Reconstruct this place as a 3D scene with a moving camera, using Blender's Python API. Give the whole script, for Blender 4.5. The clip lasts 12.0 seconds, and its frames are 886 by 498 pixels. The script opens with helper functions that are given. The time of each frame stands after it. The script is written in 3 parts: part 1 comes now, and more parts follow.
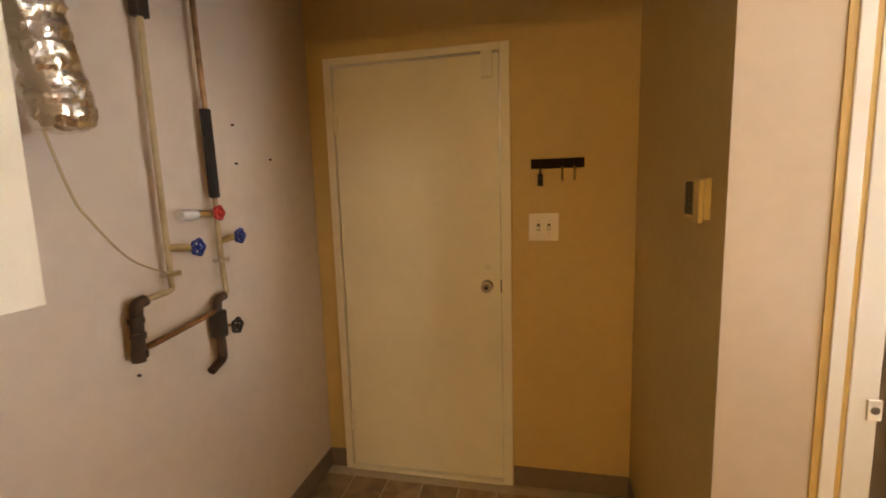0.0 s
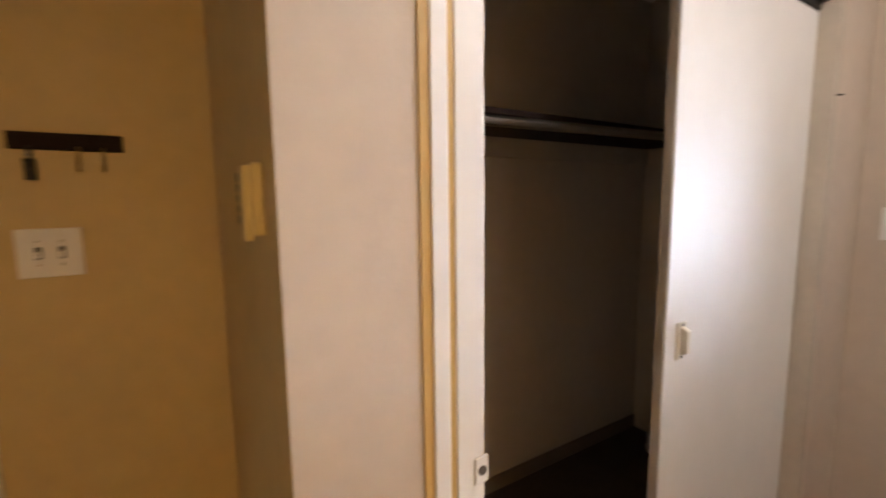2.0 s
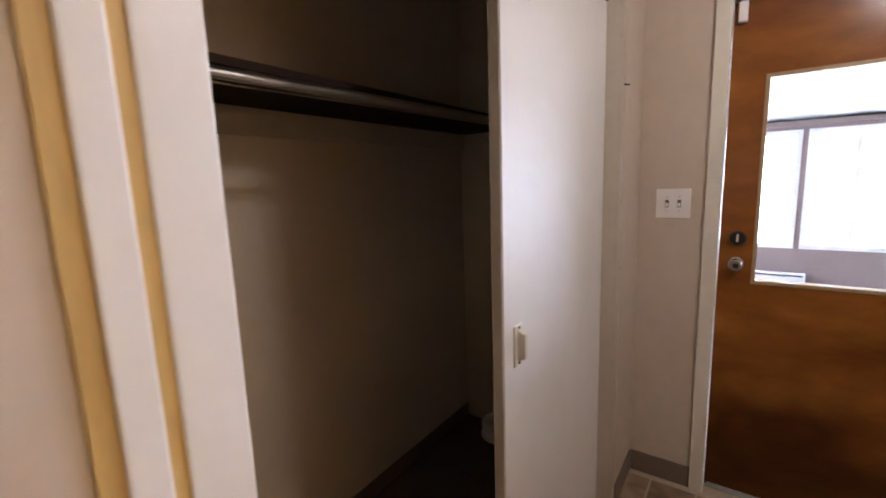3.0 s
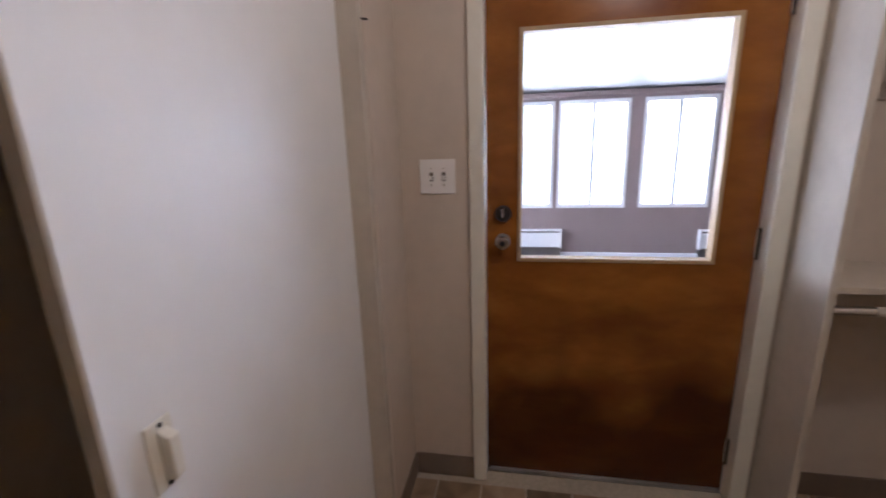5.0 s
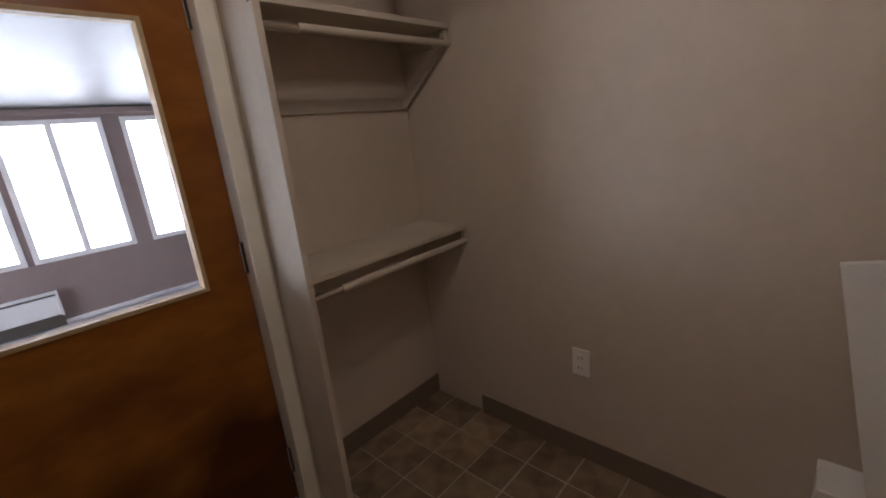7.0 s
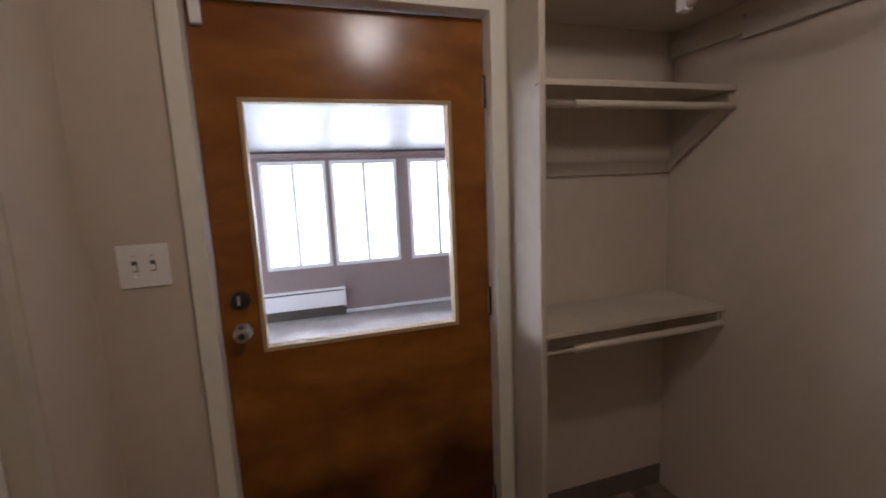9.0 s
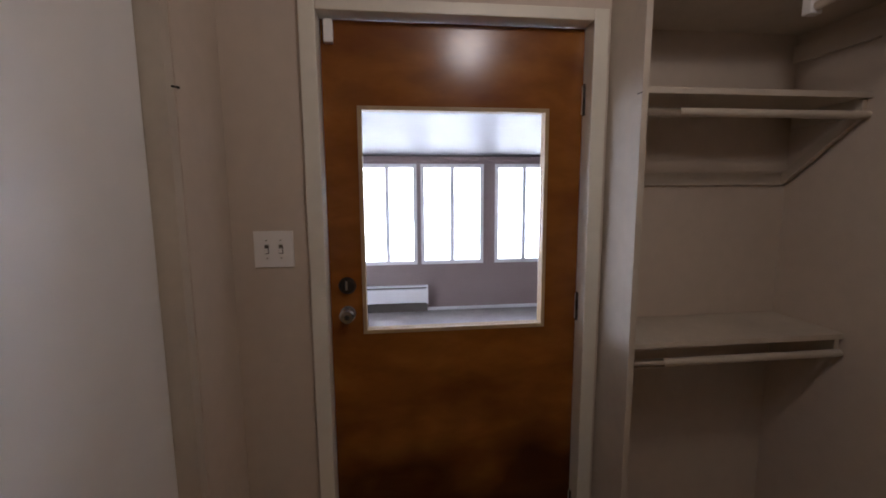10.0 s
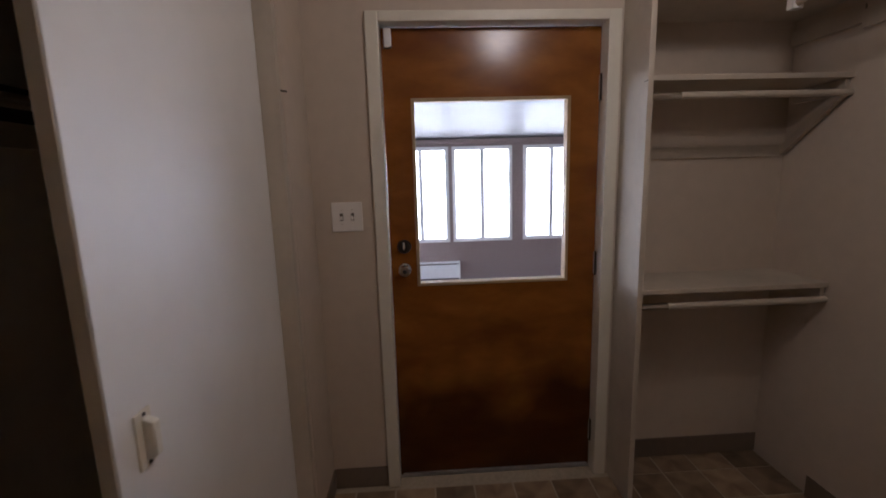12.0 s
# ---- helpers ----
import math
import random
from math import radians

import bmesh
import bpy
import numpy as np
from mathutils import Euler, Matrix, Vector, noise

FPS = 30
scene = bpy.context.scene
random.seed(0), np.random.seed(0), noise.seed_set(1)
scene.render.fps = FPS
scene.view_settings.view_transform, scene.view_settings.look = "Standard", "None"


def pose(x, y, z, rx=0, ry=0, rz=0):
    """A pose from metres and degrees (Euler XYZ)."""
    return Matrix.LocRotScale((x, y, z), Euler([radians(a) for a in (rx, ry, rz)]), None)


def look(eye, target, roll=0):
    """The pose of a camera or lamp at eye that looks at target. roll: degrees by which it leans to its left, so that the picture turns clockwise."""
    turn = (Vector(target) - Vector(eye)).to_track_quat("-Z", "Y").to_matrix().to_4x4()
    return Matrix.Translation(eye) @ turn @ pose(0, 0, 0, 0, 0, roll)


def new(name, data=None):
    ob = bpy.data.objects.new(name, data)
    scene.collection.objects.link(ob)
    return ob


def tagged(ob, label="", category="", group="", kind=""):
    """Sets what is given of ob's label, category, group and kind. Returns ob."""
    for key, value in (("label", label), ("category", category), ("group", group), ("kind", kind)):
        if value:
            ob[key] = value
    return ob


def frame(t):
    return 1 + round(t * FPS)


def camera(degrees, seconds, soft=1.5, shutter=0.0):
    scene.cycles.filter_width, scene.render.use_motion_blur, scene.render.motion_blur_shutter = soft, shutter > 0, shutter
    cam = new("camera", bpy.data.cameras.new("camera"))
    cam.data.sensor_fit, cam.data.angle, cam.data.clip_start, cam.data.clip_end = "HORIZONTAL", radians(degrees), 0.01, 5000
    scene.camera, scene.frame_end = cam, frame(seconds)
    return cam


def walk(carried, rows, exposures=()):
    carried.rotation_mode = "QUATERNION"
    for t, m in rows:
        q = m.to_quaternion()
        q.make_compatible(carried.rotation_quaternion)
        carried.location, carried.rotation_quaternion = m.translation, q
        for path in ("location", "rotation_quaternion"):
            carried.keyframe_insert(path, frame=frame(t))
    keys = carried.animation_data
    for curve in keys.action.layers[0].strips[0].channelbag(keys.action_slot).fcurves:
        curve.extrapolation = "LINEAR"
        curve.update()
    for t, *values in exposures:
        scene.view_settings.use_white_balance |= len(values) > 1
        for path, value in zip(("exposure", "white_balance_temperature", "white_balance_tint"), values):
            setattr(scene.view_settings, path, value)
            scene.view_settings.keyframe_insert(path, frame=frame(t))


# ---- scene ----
cam = camera(91.9, 12.0, soft=1.8, shutter=0.3)
PATH = [
    (0, (0.503, 1.706, 1.429), (0.084, 3.645, 1.176), -1.7),
    (0.5, (0.518, 1.739, 1.401), (0.238, 3.695, 1.087), -1.5),
    (1, (0.602, 1.874, 1.383), (0.651, 3.846, 1.051), -1.1),
    (1.5, (0.718, 2.062, 1.395), (1.135, 4.007, 1.187), 0.1),
    (2, (0.82, 2.224, 1.396), (1.867, 3.911, 1.161), -0.7),
    (2.2, (0.855, 2.299, 1.413), (2.159, 3.799, 1.195), -2.0),
    (2.3, (0.871, 2.327, 1.415), (2.262, 3.745, 1.18), -3.2),
    (2.5, (0.908, 2.367, 1.406), (2.429, 3.636, 1.126), -2.7),
    (3, (1.051, 2.413, 1.404), (2.663, 3.556, 1.095), -2.0),
    (3.2, (1.107, 2.432, 1.409), (2.758, 3.507, 1.061), -2.3),
    (5, (1.558, 2.375, 1.404), (3.47, 2.72, 0.915), -1.85),
    (5.5, (1.633, 2.288, 1.379), (3.549, 1.985, 0.891), -2.9),
    (6, (1.703, 2.198, 1.373), (3.369, 1.254, 0.817), -5.55),
    (6.5, (1.678, 2.144, 1.35), (3.087, 0.842, 0.784), -6.0),
    (6.7, (1.677, 2.133, 1.364), (2.999, 0.744, 0.791), -6.3),
    (8.3, (1.652, 2.122, 1.425), (3.281, 0.998, 1.145), -1.4),
    (8.5, (1.666, 2.146, 1.448), (3.378, 1.159, 1.142), -1.4),
    (9, (1.675, 2.201, 1.474), (3.566, 1.615, 1.179), -2.45),
    (9.5, (1.655, 2.253, 1.465), (3.607, 1.924, 1.174), -1.4),
    (10, (1.603, 2.261, 1.468), (3.572, 2.034, 1.205), -0.35),
    (10.5, (1.569, 2.259, 1.455), (3.544, 2.139, 1.164), -0.8),
    (11, (1.531, 2.285, 1.443), (3.51, 2.2, 1.178), -0.77),
    (11.5, (1.422, 2.322, 1.434), (3.401, 2.199, 1.171), -1.03),
    (12, (1.266, 2.355, 1.439), (3.235, 2.255, 1.104), -1.6),
]
EXPOSURES = [(0, 2.0, 7400, 12), (1, 2.1, 7000, 12), (1.5, 2.05, 6550, 12), (2, 1.9, 5950, 15), (2.5, 1.72, 5820, 16), (3, 1.5, 5750, 18), (3.2, 1.4, 5680, 18),
             (5, 1.1, 5500, 20), (5.5, 0.75, 5650, 20), (6, 0.35, 5900, 19), (6.7, 0.3, 6000, 18), (8.3, 0.95, 6000, 18), (8.5, 0.85, 6000, 18),
             (9, 0.5, 5900, 19), (9.5, 0.2, 5900, 20), (10.5, 0.15, 5800, 20), (12, 0.15, 5800, 20)]
walk(cam, [(t, look(eye, target, roll)) for t, eye, target, roll in PATH], EXPOSURES)

# ---- world and light ----
world = bpy.data.worlds.new("world")
scene.world = world
world.use_nodes = True
wn = world.node_tree.nodes
sky = wn.new("ShaderNodeTexSky")
sky.sky_type, sky.sun_disc = 'NISHITA', False
sky.sun_elevation, sky.sun_rotation = radians(35), radians(90)
world.node_tree.links.new(sky.outputs[0], wn["Background"].inputs[0])
wn["Background"].inputs[1].default_value = 0.12


def lamp(name, kind, m, energy, color, **more):
    data = bpy.data.lights.new(name, kind)
    data.energy, data.color = energy, color
    for k, v in more.items():
        if k == "size":
            data.size = v
        elif k == "size_y":
            data.shape, data.size_y = 'RECTANGLE', v
        elif k == "radius":
            data.shadow_soft_size = v
        elif k == "angle":
            data.angle = v
    ob = new(name, data)
    ob.matrix_world = m
    return ob


# overcast sky beyond the porch windows
lamp("window_daylight", 'AREA', look((7.9, 1.8, 1.0), (6.9, 1.8, 1.0)), 1350, (0.89, 0.94, 1.0), size=11.0, size_y=4.2)
lamp("overcast_sun", 'SUN', look((12, 2, 8), (4, 2, 0)), 0.8, (1.0, 0.95, 0.88), angle=radians(15))
# bulb inside the ceiling fixture
lamp("ceiling_bulb", 'POINT', pose(1.97, 1.78, 2.33), 5.9, (1.0, 0.93, 0.84), radius=0.09)
# warm fill bulb in an unseen hall, added to light nook and closet
lamp("added_hall_fill", 'POINT', pose(0.8, -1.2, 1.95), 25.0, (1.0, 0.63, 0.20), radius=0.16)
# daylight in the window of the porch's end wall
lamp("end_window_daylight", 'AREA', look((5.4, 6.3, 1.2), (5.4, 5.0, 1.2)), 150, (0.86, 0.93, 1.0), size=3.4, size_y=2.0)


# ---- materials ----
def material(name, color, rough=0.6, metal=0.0, grain=0.0, scale=40.0, stain=0.0, stain_scale=2.0, bump=0.0, bump_scale=120.0,
             color2=None, stretch=(1, 1, 1), coat=0.0, rand=0.0, spec=0.5):
    m = bpy.data.materials.new(name)
    m.use_nodes = True
    n, l = m.node_tree.nodes, m.node_tree.links
    b = n["Principled BSDF"]
    b.inputs["Roughness"].default_value, b.inputs["Metallic"].default_value = rough, metal
    b.inputs["Coat Weight"].default_value, b.inputs["Specular IOR Level"].default_value = coat, spec
    tc, mp = n.new("ShaderNodeTexCoord"), n.new("ShaderNodeMapping")
    mp.inputs["Scale"].default_value = stretch
    l.new(tc.outputs["Object"], mp.inputs[0])
    fine, wide = n.new("ShaderNodeTexNoise"), n.new("ShaderNodeTexNoise")
    fine.inputs["Scale"].default_value, fine.inputs["Detail"].default_value = scale, 5
    wide.inputs["Scale"].default_value, wide.inputs["Detail"].default_value = stain_scale, 3
    l.new(mp.outputs[0], fine.inputs["Vector"])
    l.new(mp.outputs[0], wide.inputs["Vector"])
    c2 = color2 or tuple(v * 0.6 for v in color)
    ma = n.new("ShaderNodeMix")
    ma.data_type = 'RGBA'
    ma.inputs[6].default_value, ma.inputs[7].default_value = (*color, 1), (*c2, 1)
    ra = n.new("ShaderNodeMapRange")
    ra.inputs[1].default_value, ra.inputs[2].default_value = 0.35, 0.7
    ra.inputs[3].default_value, ra.inputs[4].default_value = 0, grain
    rb = n.new("ShaderNodeMapRange")
    rb.inputs[1].default_value, rb.inputs[2].default_value = 0.4, 0.75
    rb.inputs[3].default_value, rb.inputs[4].default_value = 0, stain
    l.new(fine.outputs[0], ra.inputs[0])
    l.new(wide.outputs[0], rb.inputs[0])
    add = n.new("ShaderNodeMath")
    add.use_clamp = True
    l.new(ra.outputs[0], add.inputs[0])
    l.new(rb.outputs[0], add.inputs[1])
    l.new(add.outputs[0], ma.inputs[0])
    out = ma.outputs[2]
    if rand:
        info, hsv, mr = n.new("ShaderNodeObjectInfo"), n.new("ShaderNodeHueSaturation"), n.new("ShaderNodeMapRange")
        mr.inputs[3].default_value, mr.inputs[4].default_value = 1 - rand, 1 + rand
        l.new(info.outputs["Random"], mr.inputs[0])
        l.new(mr.outputs[0], hsv.inputs["Value"])
        l.new(out, hsv.inputs["Color"])
        out = hsv.outputs[0]
    l.new(out, b.inputs["Base Color"])
    rr = n.new("ShaderNodeMapRange")
    rr.inputs[3].default_value, rr.inputs[4].default_value = max(rough - 0.06, 0.02), min(rough + 0.08, 1)
    l.new(wide.outputs[0], rr.inputs[0])
    l.new(rr.outputs[0], b.inputs["Roughness"])
    if bump:
        bn, bp = n.new("ShaderNodeTexNoise"), n.new("ShaderNodeBump")
        bn.inputs["Scale"].default_value = bump_scale
        bp.inputs["Strength"].default_value, bp.inputs["Distance"].default_value = bump, 0.002
        l.new(mp.outputs[0], bn.inputs["Vector"])
        l.new(bn.outputs[0], bp.inputs["Height"])
        l.new(bp.outputs[0], b.inputs["Normal"])
    return m


PAINT = material("beige_wall_paint", (0.60, 0.505, 0.41), 0.62, grain=0.12, scale=18, stain=0.16, stain_scale=1.3, bump=0.14, bump_scale=90)
# nook's north and side walls, yellower than the beige ones
TAN = material("tan_nook_wall", (0.62, 0.45, 0.185), 0.6, grain=0.14, scale=18, stain=0.2, stain_scale=1.5, bump=0.25, bump_scale=90)
CEIL = material("ceiling_paint", (0.74, 0.69, 0.60), 0.8, grain=0.1, scale=30, stain=0.1, bump=0.5, bump_scale=70)
TRIM = material("cream_trim_paint", (0.76, 0.71, 0.60), 0.42, grain=0.1, scale=25, stain=0.15, stain_scale=3, bump=0.12)
WHITE = material("white_door_paint", (0.82, 0.80, 0.77), 0.42, grain=0.06, scale=12, stain=0.1, stain_scale=2, bump=0.06, bump_scale=60)
OCHRE = material("bare_ochre_edge", (0.62, 0.42, 0.15), 0.5, grain=0.3, scale=30, stain=0.2, stretch=(6, 6, 0.6))
CREAM = material("cream_door_paint", (0.80, 0.74, 0.60), 0.36, grain=0.08, scale=15, stain=0.14, stain_scale=2.5, bump=0.08)
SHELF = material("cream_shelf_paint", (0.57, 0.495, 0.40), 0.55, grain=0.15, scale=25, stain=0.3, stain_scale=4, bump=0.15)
VINYL = material("brown_vinyl_base", (0.20, 0.15, 0.11), 0.5, grain=0.2, scale=30, stain=0.2)
TILE = material("brown_vinyl_tile", (0.36, 0.26, 0.16), 0.42, grain=0.55, scale=14, stain=0.7, stain_scale=5, bump=0.3, bump_scale=60,
                color2=(0.16, 0.10, 0.06), rand=0.30)
GROUT = material("pale_grout", (0.52, 0.44, 0.33), 0.8, grain=0.4, scale=50, stain=0.3)
METAL = material("chrome", (0.72, 0.70, 0.66), 0.22, 1.0, grain=0.1, stain=0.2, stain_scale=8)
ALU = material("aluminium_sill", (0.62, 0.62, 0.62), 0.38, 1.0, grain=0.2, stain=0.3, stain_scale=8)
DARKM = material("dark_bronze", (0.05, 0.042, 0.035), 0.45, 0.6, grain=0.3, stain=0.3, stain_scale=12)
FOIL = material("aluminium_foil", (0.86, 0.84, 0.80), 0.24, 1.0, grain=0.1, stain=0.1)
COPPER = material("tarnished_copper", (0.40, 0.23, 0.11), 0.42, 0.9, grain=0.5, scale=25, stain=0.6, stain_scale=9, color2=(0.10, 0.055, 0.03))
OLDPIPE = material("old_brown_pipe", (0.085, 0.045, 0.028), 0.5, 0.35, grain=0.5, scale=30, stain=0.5, stain_scale=12, color2=(0.03, 0.018, 0.012))
CREAMPIPE = material("painted_pipe", (0.44, 0.33, 0.17), 0.5, grain=0.3, stain=0.5, stain_scale=8)
BLACK = material("black_foam", (0.02, 0.018, 0.017), 0.8, grain=0.3, scale=60, stain=0.2)
RED = material("red_handle", (0.45, 0.02, 0.015), 0.4, grain=0.2, stain=0.3, stain_scale=15)
BLUE = material("blue_handle", (0.012, 0.03, 0.22), 0.4, grain=0.2, stain=0.3, stain_scale=15)
BRASS = material("brass", (0.55, 0.40, 0.17), 0.35, 0.9, grain=0.3, stain=0.4, stain_scale=12)
PLATE = material("white_plastic", (0.84, 0.80, 0.76), 0.32, grain=0.04, stain=0.06, stain_scale=6)
SLOT = material("dark_slot", (0.10, 0.085, 0.07), 0.6)
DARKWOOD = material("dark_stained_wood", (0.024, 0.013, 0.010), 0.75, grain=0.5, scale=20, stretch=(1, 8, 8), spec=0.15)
YELLOWED = material("yellowed_plastic", (0.66, 0.50, 0.19), 0.42, grain=0.08, stain=0.15, stain_scale=8)
LCD = material("grey_green_display", (0.10, 0.115, 0.085), 0.25, grain=0.3, scale=80)
TAUPE = material("taupe_porch_wall", (0.30, 0.235, 0.22), 0.7, grain=0.15, scale=30, stain=0.25, stain_scale=2, bump=0.2)
CONCRETE = material("worn_grey_porch_floor", (0.30, 0.27, 0.25), 0.34, grain=0.4, scale=20, stain=0.7, stain_scale=2.2, color2=(0.16, 0.14, 0.13), bump=0.15)
FRAMEW = material("white_window_frame", (0.80, 0.80, 0.80), 0.45, grain=0.08, stain=0.1)
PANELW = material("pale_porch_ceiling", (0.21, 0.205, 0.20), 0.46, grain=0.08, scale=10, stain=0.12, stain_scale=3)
CARPET = material("dark_brown_floor", (0.075, 0.05, 0.032), 0.9, grain=0.5, scale=60, stain=0.4, stain_scale=5, bump=0.6, bump_scale=150)
SNOW = material("pale_ground", (0.62, 0.62, 0.62), 0.9, grain=0.3, scale=3, stain=0.3, stain_scale=0.4)


def veneer():
    m = bpy.data.materials.new("varnished_wood_veneer")
    m.use_nodes = True
    n, l = m.node_tree.nodes, m.node_tree.links
    b = n["Principled BSDF"]
    tc, mp = n.new("ShaderNodeTexCoord"), n.new("ShaderNodeMapping")
    mp.inputs["Scale"].default_value = (1, 1.1, 2.6)
    l.new(tc.outputs["Object"], mp.inputs[0])
    a, c = n.new("ShaderNodeTexNoise"), n.new("ShaderNodeTexNoise")
    a.inputs["Scale"].default_value, a.inputs["Detail"].default_value, a.inputs["Distortion"].default_value = 3.0, 8, 0.25
    c.inputs["Scale"].default_value, c.inputs["Detail"].default_value = 22, 4
    w = n.new("ShaderNodeTexNoise")
    w.inputs["Scale"].default_value = 3.0
    l.new(mp.outputs[0], a.inputs["Vector"])
    l.new(mp.outputs[0], c.inputs["Vector"])
    l.new(tc.outputs["Object"], w.inputs["Vector"])
    r = n.new("ShaderNodeValToRGB")
    e = r.color_ramp.elements
    e[0].position, e[0].color = 0.28, (0.190, 0.058, 0.009, 1)
    e[1].position, e[1].color = 0.72, (0.34, 0.130, 0.019, 1)
    mid = e.new(0.5)
    mid.color = (0.25, 0.086, 0.012, 1)
    l.new(a.outputs[0], r.inputs[0])
    mx = n.new("ShaderNodeMix")
    mx.data_type, mx.blend_type = 'RGBA', 'MULTIPLY'
    mx.inputs[7].default_value = (0.72, 0.58, 0.45, 1)
    k = n.new("ShaderNodeMapRange")
    k.inputs[1].default_value, k.inputs[2].default_value, k.inputs[4].default_value = 0.5, 0.75, 0.2
    l.new(c.outputs[0], k.inputs[0])
    l.new(k.outputs[0], mx.inputs[0])
    l.new(r.outputs[0], mx.inputs[6])
    # dark water stain from the door's foot, deepened to paint in its shade
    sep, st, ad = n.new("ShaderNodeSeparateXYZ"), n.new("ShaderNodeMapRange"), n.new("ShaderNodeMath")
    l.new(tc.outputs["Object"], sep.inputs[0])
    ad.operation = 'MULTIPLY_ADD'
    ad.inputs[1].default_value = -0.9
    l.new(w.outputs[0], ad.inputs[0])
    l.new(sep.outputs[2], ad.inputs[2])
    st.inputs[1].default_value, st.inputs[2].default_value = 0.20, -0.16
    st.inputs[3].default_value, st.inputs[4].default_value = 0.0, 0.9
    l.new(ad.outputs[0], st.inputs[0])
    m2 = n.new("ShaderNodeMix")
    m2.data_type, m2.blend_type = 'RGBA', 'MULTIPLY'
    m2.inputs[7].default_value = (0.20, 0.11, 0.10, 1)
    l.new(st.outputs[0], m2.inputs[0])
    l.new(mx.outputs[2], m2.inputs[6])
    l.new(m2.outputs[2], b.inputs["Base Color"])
    rr = n.new("ShaderNodeMapRange")
    rr.inputs[3].default_value, rr.inputs[4].default_value = 0.17, 0.27
    l.new(w.outputs[0], rr.inputs[0])
    l.new(rr.outputs[0], b.inputs["Roughness"])
    bp = n.new("ShaderNodeBump")
    bp.inputs["Strength"].default_value, bp.inputs["Distance"].default_value = 0.12, 0.001
    l.new(c.outputs[0], bp.inputs["Height"])
    l.new(bp.outputs[0], b.inputs["Normal"])
    return m


def glass(name, rough=0.0):
    m = bpy.data.materials.new(name)
    m.use_nodes = True
    b = m.node_tree.nodes["Principled BSDF"]
    b.inputs["Transmission Weight"].default_value, b.inputs["Roughness"].default_value = 1.0, rough
    b.inputs["IOR"].default_value = 1.1
    b.inputs["Base Color"].default_value = (0.97, 0.98, 0.98, 1)
    return m


def glowing(name, color, strength):
    m = bpy.data.materials.new(name)
    m.use_nodes = True
    b = m.node_tree.nodes["Principled BSDF"]
    b.inputs["Base Color"].default_value = (0.9, 0.88, 0.84, 1)
    b.inputs["Emission Color"].default_value, b.inputs["Emission Strength"].default_value = (*color, 1), strength
    return m


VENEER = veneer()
PANE = glass("clear_pane")
OPAL = glowing("opal_lamp_glass", (1.0, 0.82, 0.60), 6.0)


# ---- mesh helpers ----
def box(bm, x0, x1, y0, y1, z0, z1, bevel=0.0):
    r = bmesh.ops.create_cube(bm, size=1, matrix=Matrix.Translation(((x0 + x1) / 2, (y0 + y1) / 2, (z0 + z1) / 2)) @ Matrix.Diagonal((x1 - x0, y1 - y0, z1 - z0, 1)))
    if bevel:
        es = {e for v in r["verts"] for e in v.link_edges}
        bmesh.ops.bevel(bm, geom=list(es), offset=bevel, segments=2, affect='EDGES', profile=0.6)
    return bm


def boxes(*rows, bevel=0.0):
    bm = bmesh.new()
    for r in rows:
        box(bm, *r, bevel=bevel)
    return bm


def rod(bm, a, b, r, r2=None, seg=14):
    a, b = Vector(a), Vector(b)
    m = Matrix.Translation((a + b) / 2) @ (b - a).to_track_quat("Z", "Y").to_matrix().to_4x4()
    bmesh.ops.create_cone(bm, cap_ends=True, segments=seg, radius1=r, radius2=r if r2 is None else r2, depth=(b - a).length, matrix=m)
    return bm


def ball(bm, c, r, sx=1, sy=1, sz=1, u=16, v=10):
    bmesh.ops.create_uvsphere(bm, u_segments=u, v_segments=v, radius=r, matrix=Matrix.Translation(c) @ Matrix.Diagonal((sx, sy, sz, 1)))
    return bm


def sweep(points, radius, seg=10, ripple=None):
    """A tube along a smoothed line of points."""
    pts = [Vector(p) for p in points]
    fine = []
    for i in range(len(pts) - 1):
        p0, p1, p2, p3 = pts[max(i - 1, 0)], pts[i], pts[i + 1], pts[min(i + 2, len(pts) - 1)]
        for k in range(8):
            t = k / 8
            fine.append(0.5 * ((2 * p1) + (p2 - p0) * t + (2 * p0 - 5 * p1 + 4 * p2 - p3) * t * t + (3 * p1 - p0 - 3 * p2 + p3) * t ** 3))
    fine.append(pts[-1])
    bm = bmesh.new()
    rings = []
    for i, p in enumerate(fine):
        d = (fine[min(i + 1, len(fine) - 1)] - fine[max(i - 1, 0)]).normalized()
        u = d.orthogonal().normalized() if not rings else (u - d * u.dot(d)).normalized()
        v = d.cross(u)
        r = radius if ripple is None else radius * ripple(i)
        rings.append([bm.verts.new(p + r * (math.cos(a) * u + math.sin(a) * v)) for a in (2 * math.pi * k / seg for k in range(seg))])
    for a, b in zip(rings, rings[1:]):
        for k in range(seg):
            bm.faces.new((a[k], a[(k + 1) % seg], b[(k + 1) % seg], b[k]))
    bm.faces.new(rings[0][::-1])
    bm.faces.new(rings[-1])
    return bm


def mesh(name, bm, mat, smooth=False):
    bmesh.ops.recalc_face_normals(bm, faces=bm.faces)
    me = bpy.data.meshes.new(name)
    bm.to_mesh(me)
    bm.free()
    me.materials.append(mat)
    if smooth:
        me.polygons.foreach_set("use_smooth", [True] * len(me.polygons))
        me.set_sharp_from_angle(angle=radians(40))
    return me


def part(name, bm, mat, parent, label="", smooth=False):
    ob = new(name, mesh(name, bm, mat, smooth))
    ob.parent = parent
    return tagged(ob, label)


def thing(name, label, category, group="", kind=""):
    return tagged(new(name), label, category, group, kind)


